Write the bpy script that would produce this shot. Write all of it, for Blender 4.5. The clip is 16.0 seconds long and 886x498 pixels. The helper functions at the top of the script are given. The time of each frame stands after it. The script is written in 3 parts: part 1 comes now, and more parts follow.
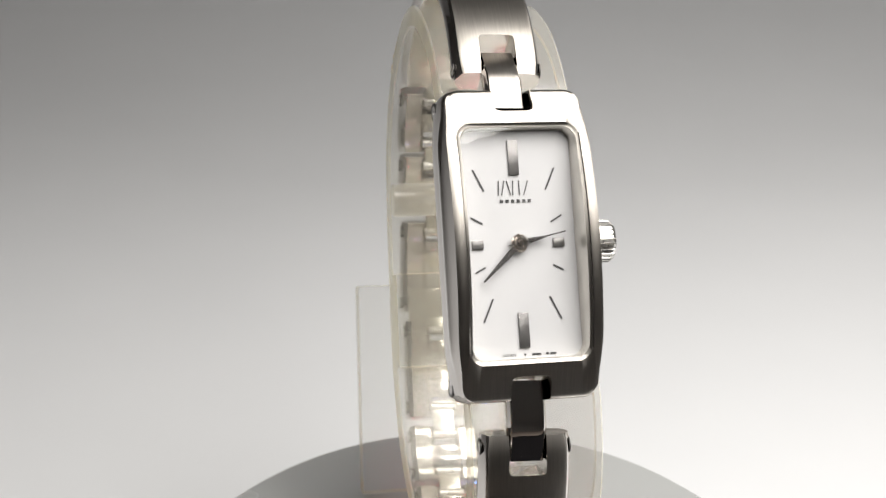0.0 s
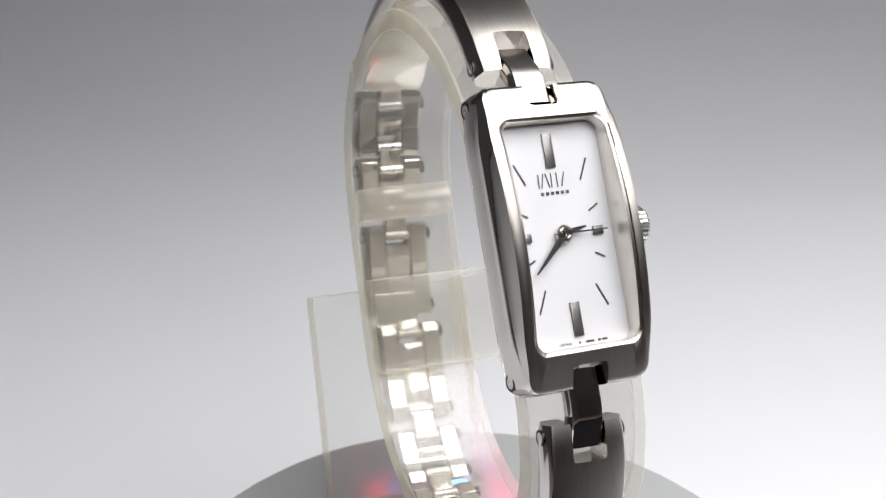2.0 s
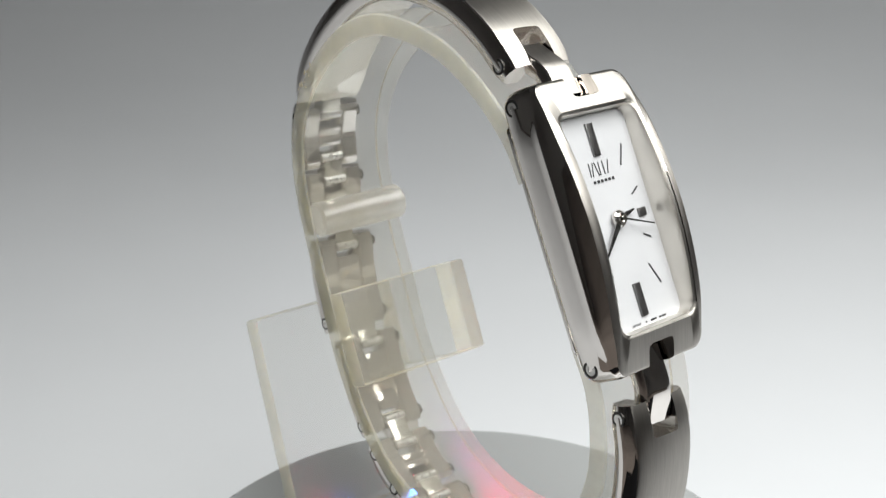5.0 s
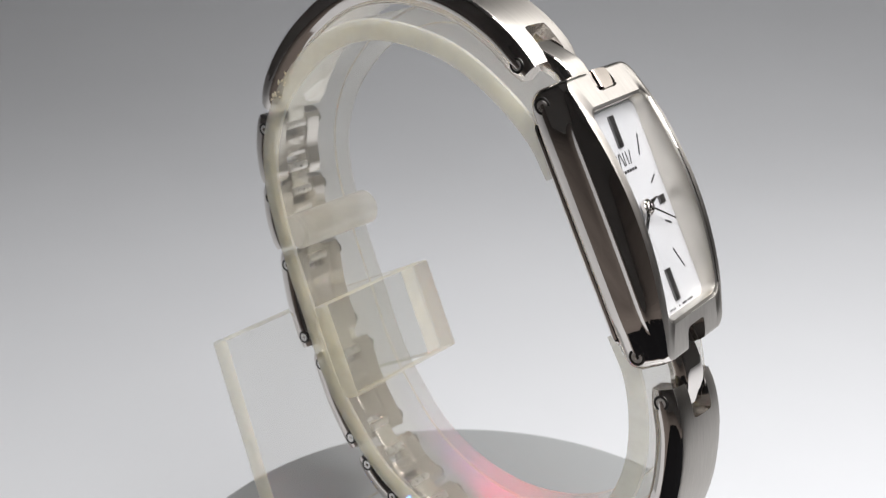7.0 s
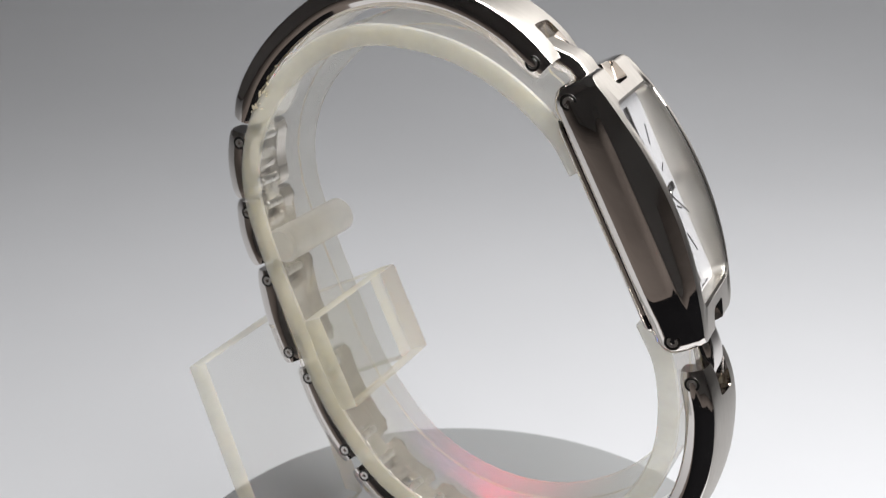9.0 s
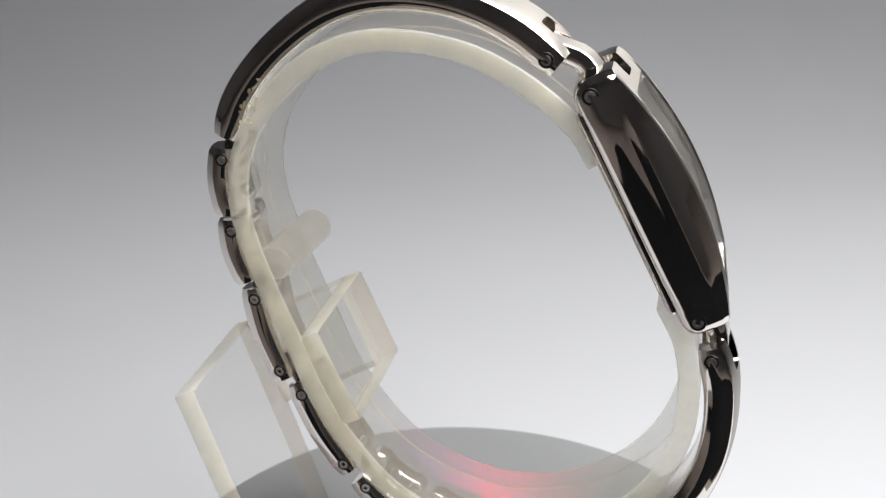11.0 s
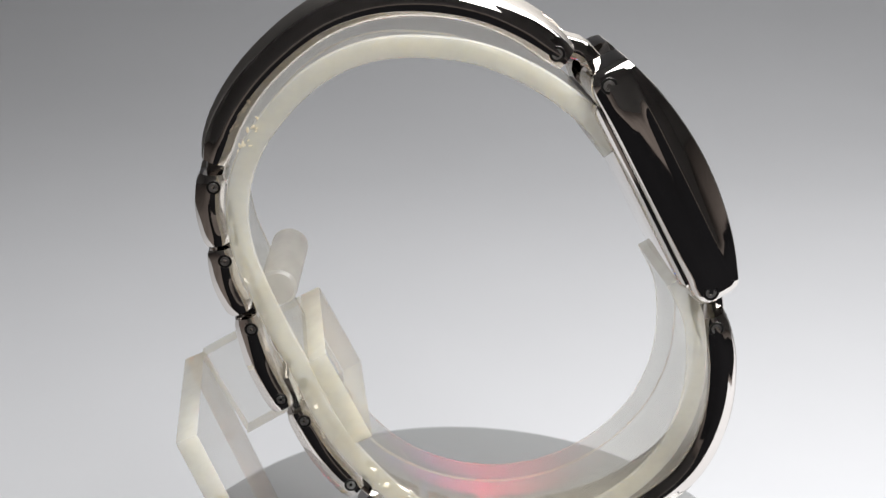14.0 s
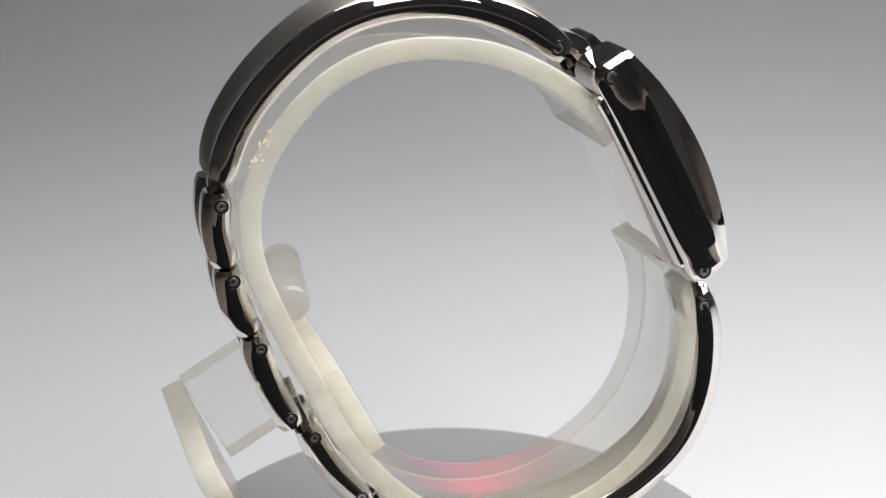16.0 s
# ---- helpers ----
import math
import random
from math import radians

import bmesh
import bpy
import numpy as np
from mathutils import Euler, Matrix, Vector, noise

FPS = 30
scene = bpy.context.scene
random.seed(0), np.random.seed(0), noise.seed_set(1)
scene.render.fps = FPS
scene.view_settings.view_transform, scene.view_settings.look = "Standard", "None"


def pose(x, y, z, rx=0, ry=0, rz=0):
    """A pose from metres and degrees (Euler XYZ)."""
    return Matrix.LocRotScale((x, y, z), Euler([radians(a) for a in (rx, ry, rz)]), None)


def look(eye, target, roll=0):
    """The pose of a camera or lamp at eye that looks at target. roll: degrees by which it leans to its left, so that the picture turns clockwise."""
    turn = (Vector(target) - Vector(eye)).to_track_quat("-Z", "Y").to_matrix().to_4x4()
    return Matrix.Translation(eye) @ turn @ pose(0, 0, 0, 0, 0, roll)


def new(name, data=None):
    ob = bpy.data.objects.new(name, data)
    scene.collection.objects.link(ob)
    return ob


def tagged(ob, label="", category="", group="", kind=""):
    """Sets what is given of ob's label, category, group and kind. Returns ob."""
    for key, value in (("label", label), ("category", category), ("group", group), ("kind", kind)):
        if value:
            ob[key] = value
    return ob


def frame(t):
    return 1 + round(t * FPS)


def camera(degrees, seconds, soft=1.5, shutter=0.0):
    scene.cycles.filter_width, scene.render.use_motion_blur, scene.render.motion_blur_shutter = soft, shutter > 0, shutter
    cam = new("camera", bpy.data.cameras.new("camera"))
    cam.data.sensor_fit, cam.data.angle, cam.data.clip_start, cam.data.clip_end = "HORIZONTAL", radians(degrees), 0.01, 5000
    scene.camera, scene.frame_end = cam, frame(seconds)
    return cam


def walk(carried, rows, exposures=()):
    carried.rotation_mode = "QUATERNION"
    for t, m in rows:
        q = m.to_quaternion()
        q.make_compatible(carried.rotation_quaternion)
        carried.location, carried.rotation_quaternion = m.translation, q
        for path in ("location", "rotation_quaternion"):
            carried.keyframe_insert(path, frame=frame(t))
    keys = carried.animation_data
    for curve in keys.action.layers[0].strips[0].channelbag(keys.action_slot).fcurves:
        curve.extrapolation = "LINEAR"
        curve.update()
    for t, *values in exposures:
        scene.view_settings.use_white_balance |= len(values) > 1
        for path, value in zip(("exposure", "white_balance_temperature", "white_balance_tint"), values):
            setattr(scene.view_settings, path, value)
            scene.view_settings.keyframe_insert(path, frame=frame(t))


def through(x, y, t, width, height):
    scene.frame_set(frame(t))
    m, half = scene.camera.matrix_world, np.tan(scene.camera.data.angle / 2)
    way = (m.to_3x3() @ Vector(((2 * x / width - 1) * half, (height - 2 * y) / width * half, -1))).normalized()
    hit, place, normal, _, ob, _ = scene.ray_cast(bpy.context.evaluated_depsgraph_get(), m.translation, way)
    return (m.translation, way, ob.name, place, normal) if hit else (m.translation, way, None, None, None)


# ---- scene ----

K = 0.14                      # metres per unit of the plan: the eye stands one unit from the turntable's axis

# ---- camera ----
cam = camera(33.77, 16.0, soft=1.3)
cam.data.dof.use_dof, cam.data.dof.focus_distance, cam.data.dof.aperture_fstop = True, 0.139, 75.0
EYE = pose(0, -K, 0.72045 * K, 67.1306, -0.8360, 1.3725)
walk(cam, [(0.0, EYE), (16.0, EYE)], [(0.0, 0.08, 6850, 10), (0.8, 0.08, 6850, 10), (1.5, 0.09, 6450, 15), (2.2, 0.06, 6500, 10), (3.5, 0.02, 6500, 6), (4.5, 0.0, 6500, 6), (6.5, 0.0, 6500, 11), (16.0, 0.0, 6500, 11)])


# ---- light ----
world = bpy.data.worlds.new("room_air")
scene.world = world
world.use_nodes = True
world.node_tree.nodes["Background"].inputs["Color"].default_value = (0.8, 0.82, 0.85, 1)
world.node_tree.nodes["Background"].inputs["Strength"].default_value = 0.05


def area_lamp(name, eye, target, size, size_y, power, colour):
    data = bpy.data.lights.new(name, "AREA")
    data.shape, data.size, data.size_y, data.energy, data.color = "RECTANGLE", size, size_y, power, colour
    ob = new(name, data)
    ob.matrix_world = look(eye, target)
    return ob


area_lamp("desk_lamp_light", (0.124, -0.086, 0.262), (0.106, -0.066, 0.0), 0.27, 0.27, 1.80, (1.0, 0.99, 0.975))
scene.view_settings.exposure = 0.0


# ---- materials ----
def material(name):
    m = bpy.data.materials.new(name)
    m.use_nodes = True
    m.node_tree.nodes.clear()
    out = m.node_tree.nodes.new("ShaderNodeOutputMaterial")
    return m, m.node_tree, out


def node(tree, kind, **values):
    n = tree.nodes.new("ShaderNode" + kind)
    for key, value in values.items():
        n.inputs[key.replace("_", " ")].default_value = value
    return n


def grain(tree, scale, stretch=(1, 1, 1), detail=4.0, rough=0.6):
    co = tree.nodes.new("ShaderNodeTexCoord")
    mp = tree.nodes.new("ShaderNodeMapping")
    mp.inputs["Scale"].default_value = stretch
    tree.links.new(co.outputs["Object"], mp.inputs["Vector"])
    nz = node(tree, "TexNoise", Scale=scale, Detail=detail, Roughness=rough)
    tree.links.new(mp.outputs["Vector"], nz.inputs["Vector"])
    return nz


def ramp(tree, source, low, high, a=0.3, b=0.7):
    r = tree.nodes.new("ShaderNodeValToRGB")
    r.color_ramp.elements[0].position, r.color_ramp.elements[1].position = a, b
    r.color_ramp.elements[0].color, r.color_ramp.elements[1].color = (*low, 1), (*high, 1)
    tree.links.new(source.outputs["Fac"], r.inputs["Fac"])
    return r


def surface(name, low, high, scale, rough=(0.4, 0.6), metal=0.0, bump=0.0, stretch=(1, 1, 1), coat=0.0, fine=0.0, sheen=0.5, brushed=0.0):
    """A principled surface: colour between low and high, roughness between two values, by noise at two scales."""
    m, tree, out = material(name)
    p = node(tree, "BsdfPrincipled", Metallic=metal)
    p.inputs["Coat Weight"].default_value = coat
    p.inputs["Specular IOR Level"].default_value = sheen
    n1 = grain(tree, scale, stretch)
    c = ramp(tree, n1, low, high)
    tree.links.new(c.outputs["Color"], p.inputs["Base Color"])
    n2 = grain(tree, fine or scale * 5, stretch)
    r = ramp(tree, n2, (rough[0],) * 3, (rough[1],) * 3)
    tree.links.new(r.outputs["Color"], p.inputs["Roughness"])
    if brushed:
        along = tree.nodes.new("ShaderNodeTangent")
        along.direction_type, along.axis = "RADIAL", "Y"
        tree.links.new(along.outputs["Tangent"], p.inputs["Tangent"])
        p.inputs["Anisotropic"].default_value, p.inputs["Anisotropic Rotation"].default_value = brushed, 0.25
    if bump:
        b = node(tree, "Bump", Strength=bump, Distance=0.0001)
        tree.links.new(n2.outputs["Fac"], b.inputs["Height"])
        tree.links.new(b.outputs["Normal"], p.inputs["Normal"])
    tree.links.new(p.outputs["BSDF"], out.inputs["Surface"])
    return m


def clear(name, tint, haze, gloss_rough=0.04, haze_colour=(0.85, 0.85, 0.8)):
    """Clear sheet: lets light through with a tint, a little milky haze, and mirrors at grazing angles."""
    m, tree, out = material(name)
    t = node(tree, "BsdfTransparent", Color=(*tint, 1))
    d = node(tree, "BsdfDiffuse", Color=(*haze_colour, 1))
    tl = node(tree, "BsdfTranslucent", Color=(*haze_colour, 1))
    dm = node(tree, "MixShader", Fac=0.9)
    tree.links.new(d.outputs[0], dm.inputs[1])
    tree.links.new(tl.outputs[0], dm.inputs[2])
    nz = grain(tree, 180.0)
    hz = tree.nodes.new("ShaderNodeMapRange")
    hz.inputs["To Min"].default_value, hz.inputs["To Max"].default_value = haze * 0.75, haze * 1.25
    tree.links.new(nz.outputs["Fac"], hz.inputs["Value"])
    mix = node(tree, "MixShader")
    tree.links.new(hz.outputs["Result"], mix.inputs[0])
    tree.links.new(t.outputs[0], mix.inputs[1])
    tree.links.new(dm.outputs[0], mix.inputs[2])
    g = node(tree, "BsdfGlossy", Roughness=gloss_rough)
    lw = node(tree, "LayerWeight", Blend=0.5)
    pw = tree.nodes.new("ShaderNodeMath")
    pw.operation = "POWER"
    pw.inputs[1].default_value = 5.0
    tree.links.new(lw.outputs["Facing"], pw.inputs[0])
    f = tree.nodes.new("ShaderNodeMapRange")
    f.inputs["To Min"].default_value, f.inputs["To Max"].default_value = 0.04, 0.4
    tree.links.new(pw.outputs[0], f.inputs["Value"])
    top = node(tree, "MixShader")
    tree.links.new(f.outputs[0], top.inputs[0])
    tree.links.new(mix.outputs[0], top.inputs[1])
    tree.links.new(g.outputs[0], top.inputs[2])
    tree.links.new(top.outputs[0], out.inputs["Surface"])
    return m


PAPER = surface("white_paper", (0.727, 0.743, 0.770), (0.777, 0.793, 0.820), 6.0, (0.75, 0.9), bump=0.1, fine=900)
WALL = surface("room_wall_paint", (0.58, 0.57, 0.56), (0.64, 0.63, 0.62), 2.0, (0.7, 0.9))
TABLE = surface("brown_wood_tabletop", (0.150, 0.128, 0.116), (0.225, 0.194, 0.176), 16.0, (0.35, 0.55), stretch=(1.6, 0.12, 1))
REFLECTED_BLACK = surface("reflected_black", (0.004, 0.004, 0.005), (0.009, 0.009, 0.010), 700.0, (0.8, 0.95), bump=0.2, sheen=0.05)
CEILING = surface("ceiling_paint", (0.78, 0.78, 0.78), (0.84, 0.84, 0.84), 2.0, (0.7, 0.9))
PLATTER = surface("grey_platter_plastic", (0.46, 0.475, 0.48), (0.49, 0.505, 0.51), 9.0, (0.26, 0.28), metal=0.2, fine=12)
BLACK = surface("black_plastic", (0.015, 0.015, 0.016), (0.03, 0.03, 0.03), 80.0, (0.35, 0.5))
STEEL = surface("polished_steel", (0.66, 0.625, 0.595), (0.74, 0.705, 0.675), 90.0, (0.02, 0.06), metal=1.0)
INNER = surface("satin_steel", (0.80, 0.77, 0.715), (0.90, 0.87, 0.815), 900.0, (0.15, 0.23), metal=1.0)
WELL = surface("satin_steel_well", (0.70, 0.67, 0.615), (0.77, 0.74, 0.685), 60.0, (0.30, 0.36), metal=1.0)
BRUSHED = surface("brushed_steel", (0.42, 0.398, 0.370), (0.50, 0.475, 0.443), 7000.0, (0.39, 0.47), metal=1.0, bump=0.012, stretch=(0.05, 1, 0.05), fine=9000, brushed=0.82)
PIN = surface("pin_steel", (0.70, 0.69, 0.67), (0.80, 0.79, 0.77), 500.0, (0.24, 0.36), metal=1.0)
RECESS_DARK = surface("recess_dark_steel", (0.05, 0.048, 0.047), (0.09, 0.087, 0.084), 500.0, (0.3, 0.45), metal=1.0)
DIAL = surface("white_dial", (0.53, 0.535, 0.555), (0.565, 0.57, 0.59), 300.0, (0.35, 0.45))
INK = surface("black_ink", (0.02, 0.02, 0.022), (0.04, 0.04, 0.045), 500.0, (0.35, 0.5))
MARKER = surface("dark_satin_marker", (0.15, 0.145, 0.145), (0.22, 0.215, 0.215), 800.0, (0.28, 0.4), metal=1.0)
HAND = surface("dark_polished_hand", (0.26, 0.25, 0.25), (0.34, 0.33, 0.33), 800.0, (0.12, 0.2), metal=1.0)
ACRYLIC = clear("clear_acrylic", (0.985, 0.987, 0.975), 0.23, 0.16, (0.99, 0.965, 0.90))
PLATE = clear("clear_acrylic_sheet", (0.992, 0.993, 0.985), 0.06, 0.25, (0.98, 0.97, 0.95))


def milky(name, colour, through, depth):
    """Sawn or moulded acrylic: light spreads inside it, and some goes straight through."""
    m, tree, out = material(name)
    p = node(tree, "BsdfPrincipled", Roughness=0.35)
    nz = grain(tree, 250.0)
    c = ramp(tree, nz, tuple(x * 0.94 for x in colour), colour)
    tree.links.new(c.outputs["Color"], p.inputs["Base Color"])
    p.inputs["Subsurface Weight"].default_value = 1.0
    p.inputs["Subsurface Radius"].default_value = (1.0, 0.95, 0.8)
    p.inputs["Subsurface Scale"].default_value = depth
    t = node(tree, "BsdfTransparent", Color=(0.99, 0.975, 0.93, 1))
    hz = tree.nodes.new("ShaderNodeMapRange")
    hz.inputs["To Min"].default_value, hz.inputs["To Max"].default_value = through * 0.8, through * 1.2
    tree.links.new(nz.outputs["Fac"], hz.inputs["Value"])
    mix = node(tree, "MixShader")
    tree.links.new(hz.outputs["Result"], mix.inputs[0])
    tree.links.new(p.outputs["BSDF"], mix.inputs[1])
    tree.links.new(t.outputs[0], mix.inputs[2])
    tree.links.new(mix.outputs[0], out.inputs["Surface"])
    return m


MOULDED = clear("moulded_acrylic", (0.97, 0.965, 0.94), 0.42, 0.04, (0.99, 0.97, 0.92))
FROST = milky("sawn_acrylic_edge", (0.96, 0.87, 0.69), 0.58, 0.004)


def glow(name, colour, strength):
    """The lit face of a small coloured diode."""
    m, tree, out = material(name)
    e = node(tree, "Emission", Color=(*colour, 1), Strength=strength)
    tree.links.new(e.outputs[0], out.inputs["Surface"])
    return m


LED_RED = glow("red_diode", (1.0, 0.04, 0.10), 42.0)
LED_BLUE = glow("blue_diode", (0.08, 0.25, 1.0), 13.0)
GLUE = surface("yellow_glue", (0.72, 0.62, 0.42), (0.82, 0.75, 0.58), 900.0, (0.4, 0.6))
GLASS = clear("watch_glass", (0.99, 0.99, 0.99), 0.004, 0.01)


# ---- mesh helpers ----
def part(name, bm, mat, parent=None, label="", smooth=True, shadow=True, sharp=35):
    """Links a bmesh as one mesh object under a thing or a part."""
    bmesh.ops.recalc_face_normals(bm, faces=bm.faces)
    for f in bm.faces:
        f.smooth = smooth
    data = bpy.data.meshes.new(name)
    bm.to_mesh(data)
    bm.free()
    for m in (mat if isinstance(mat, (list, tuple)) else [mat]):
        data.materials.append(m)
    if smooth:
        data.set_sharp_from_angle(angle=radians(sharp))
    ob = new(name, data)
    ob.parent = parent
    ob.visible_shadow = shadow
    if label:
        ob["label"] = label
    return ob


def box(bm, size, m, bevel=0.0, mat=0):
    """A box of that size about the origin of m, with rounded edges."""
    geo = bmesh.ops.create_cube(bm, size=1.0)
    bmesh.ops.scale(bm, vec=size, verts=geo["verts"])
    faces = list({f for v in geo["verts"] for f in v.link_faces})
    verts = geo["verts"]
    if bevel:
        edges = list({e for v in verts for e in v.link_edges})
        made = bmesh.ops.bevel(bm, geom=edges, offset=bevel, segments=2, affect="EDGES", profile=0.6)
        faces = made["faces"] + [f for f in faces if f.is_valid]
        verts = list({v for f in faces for v in f.verts})
        faces = list({f for v in verts for f in v.link_faces})
    for f in faces:
        f.material_index = mat
    bmesh.ops.transform(bm, matrix=m, verts=verts)
    return bm


def loft(bm, loops, closed_path=False, caps=True):
    """Skins a list of loops, each a list of points, with quads."""
    rows = [[bm.verts.new(p) for p in loop] for loop in loops]
    n = len(rows[0])
    pairs = list(zip(rows, rows[1:])) + ([(rows[-1], rows[0])] if closed_path else [])
    for a, b in pairs:
        for i in range(n):
            j = (i + 1) % n
            bm.faces.new((a[i], a[j], b[j], b[i]))
    if caps and not closed_path:
        bm.faces.new(rows[0][::-1])
        bm.faces.new(rows[-1])
    return bm


def rounded_rect(hx, hy, r, corner=5, nx=3, ny=14):
    """Points round a rectangle with rounded corners, counter-clockwise."""
    pts = []
    for k, (sx, sy) in enumerate(((1, 1), (-1, 1), (-1, -1), (1, -1))):
        for i in range(corner + 1):
            a = math.pi / 2 * (k + i / corner)
            pts.append((sx * (hx - r) + r * math.cos(a), sy * (hy - r) + r * math.sin(a)))
        nxt = ((-1, 1), (-1, -1), (1, -1), (1, 1))[k]
        a = math.pi / 2 * (k + 1)
        p0 = pts[-1]
        p1 = (nxt[0] * (hx - r) + r * math.cos(a), nxt[1] * (hy - r) + r * math.sin(a))
        steps = ny if k in (1, 3) else nx
        for i in range(1, steps):
            f = i / steps
            pts.append((p0[0] + (p1[0] - p0[0]) * f, p0[1] + (p1[1] - p0[1]) * f))
    return pts


def spline(points, steps):
    """A smooth curve through points (Catmull-Rom)."""
    pts = [Vector(p) for p in points]
    pts = [2 * pts[0] - pts[1]] + pts + [2 * pts[-1] - pts[-2]]
    out = []
    for i in range(1, len(pts) - 2):
        p0, p1, p2, p3 = pts[i - 1:i + 3]
        for s in range(steps):
            t = s / steps
            out.append(0.5 * (2 * p1 + (p2 - p0) * t + (2 * p0 - 5 * p1 + 4 * p2 - p3) * t * t + (3 * p1 - p0 - 3 * p2 + p3) * t ** 3))
    out.append(pts[-2])
    return out


def section(hw, ht, r, dome=0.0, facet=False, chamfer=False):
    """Cross-section (across, outward) of a band: rounded or bevelled edges, a slight dome outward, sides that bulge."""
    pts = []
    for k, (sx, sy) in enumerate(((1, 1), (-1, 1), (-1, -1), (1, -1))):
        rr = r if sy > 0 or facet else r * 0.5
        for i in ((0, 3) if chamfer else range(4)):
            a = math.pi / 2 * (k + i / 3)
            x, y = sx * (hw - rr) + rr * math.cos(a), sy * (ht - rr) + rr * math.sin(a)
            pts.append((x, y + (dome * (1 - (x / hw) ** 2) if sy > 0 else 0)))
        if facet and k == 0:
            for f in (0.72, 0.36, 0.0, -0.36, -0.72):
                x = (hw - rr) * f
                pts.append((x, ht + dome * (1 - (x / hw) ** 2)))
        if facet and k in (1, 3):
            h = ht - rr
            for f in (0.6, 0.2, -0.2, -0.6):
                y = h * f if k == 1 else -h * f
                pts.append((sx * (hw + 0.36 * h * (1 - f * f)), y))
    return pts


def band(bm, path, centre, hw, ht, r=0.003, dome=0.0, round_ends=True, skew=0.0, facet=False, chamfer=False):
    """Sweeps a band along a path of (u, v) points; it lies across w about centre. Units of the plan."""
    n = len(path)
    loops = []
    sec = section(hw, ht, r, dome, facet, chamfer)
    for i, p in enumerate(path):
        a, b = path[max(i - 1, 0)], path[min(i + 1, n - 1)]
        t = Vector((b[0] - a[0], b[1] - a[1])).normalized()
        out = Vector((t[1], -t[0])) if BAND_SIDE > 0 else Vector((-t[1], t[0]))
        near = min(i, n - 1 - i)
        s = 1.0
        if round_ends and near < 3:
            s = (0.78, 0.93, 0.985)[near]
        loops.append([((p[0] + out[0] * y * s) * K, (centre + skew * p[0] + x * (1 - (1 - s) * 0.25)) * K, (p[1] + out[1] * y * s) * K) for x, y in sec])
    return loft(bm, loops)


BAND_SIDE = -1


def tube(bm, p, axis, radius, length, sides=20, r_in=0.0):
    """A cylinder centred at p along axis; with r_in a ring."""
    q = Vector(axis).to_track_quat("Z", "Y").to_matrix().to_4x4()
    m = Matrix.Translation(p) @ q
    b = min(radius * 0.15, length * 0.2)
    prof = [(radius - b, -length / 2), (radius, -length / 2 + b), (radius, length / 2 - b), (radius - b, length / 2)]
    if r_in:
        prof += [(r_in, length / 2), (r_in, -length / 2)]
    loops = [[m @ Vector((r * math.cos(2 * math.pi * i / sides), r * math.sin(2 * math.pi * i / sides), z)) for i in range(sides)] for r, z in prof]
    return loft(bm, loops, closed_path=bool(r_in), caps=not r_in)


def cut(ob, bm, sharp=35):
    """Cuts the shape bm out of ob for good."""
    bmesh.ops.recalc_face_normals(bm, faces=bm.faces)
    data = bpy.data.meshes.new("cutter")
    bm.to_mesh(data)
    bm.free()
    tool = new("cutter", data)
    mod = ob.modifiers.new("cut", "BOOLEAN")
    mod.object, mod.operation, mod.solver = tool, "DIFFERENCE", "EXACT"
    made = bpy.data.meshes.new_from_object(ob.evaluated_get(bpy.context.evaluated_depsgraph_get()))
    ob.modifiers.clear()
    ob.data = made
    bpy.data.objects.remove(tool)
    bpy.data.meshes.remove(data)
    made.set_sharp_from_angle(angle=radians(sharp))


def frame_of(yaw, tilt, origin):
    """The space of a thing on the turntable: x along the ring's plane, y across it, z up."""
    a = radians(yaw)
    w = Vector((-math.sin(a), math.cos(a), -tilt)).normalized()
    v = (Vector((0, 0, 1)) - w * w.z).normalized()
    u = w.cross(v)
    m = Matrix((u, w, v)).transposed().to_4x4()
    m.translation = Vector(origin) * K
    return m


# ---- the room and the paper ----
def room():
    z0, z1, h, t = -0.70, 1.0, 0.95, 0.06
    for name, size, p in (("wall_north", (2 * h, t, z1 - z0), (0, h + t / 2, (z0 + z1) / 2)), ("wall_south", (2 * h, t, z1 - z0), (0, -h - t / 2, (z0 + z1) / 2)),
                          ("wall_east", (t, 2 * h + 2 * t, z1 - z0), (h + t / 2, 0, (z0 + z1) / 2)), ("wall_west", (t, 2 * h + 2 * t, z1 - z0), (-h - t / 2, 0, (z0 + z1) / 2))):
        tagged(part(name, box(bmesh.new(), size, pose(*p)), WALL, smooth=False), "plain pale painted room wall", "wall", kind="structure")
    tagged(part("floor", box(bmesh.new(), (2 * h, 2 * h, t), pose(0, 0, z0 - t / 2)), WALL, smooth=False), "plain pale room floor", "floor", kind="structure")
    tagged(part("ceiling", box(bmesh.new(), (2 * h, 2 * h, t), pose(0, 0, z1 + t / 2)), CEILING, smooth=False), "plain painted ceiling", "ceiling", kind="structure")


PAPER_Z = -0.022


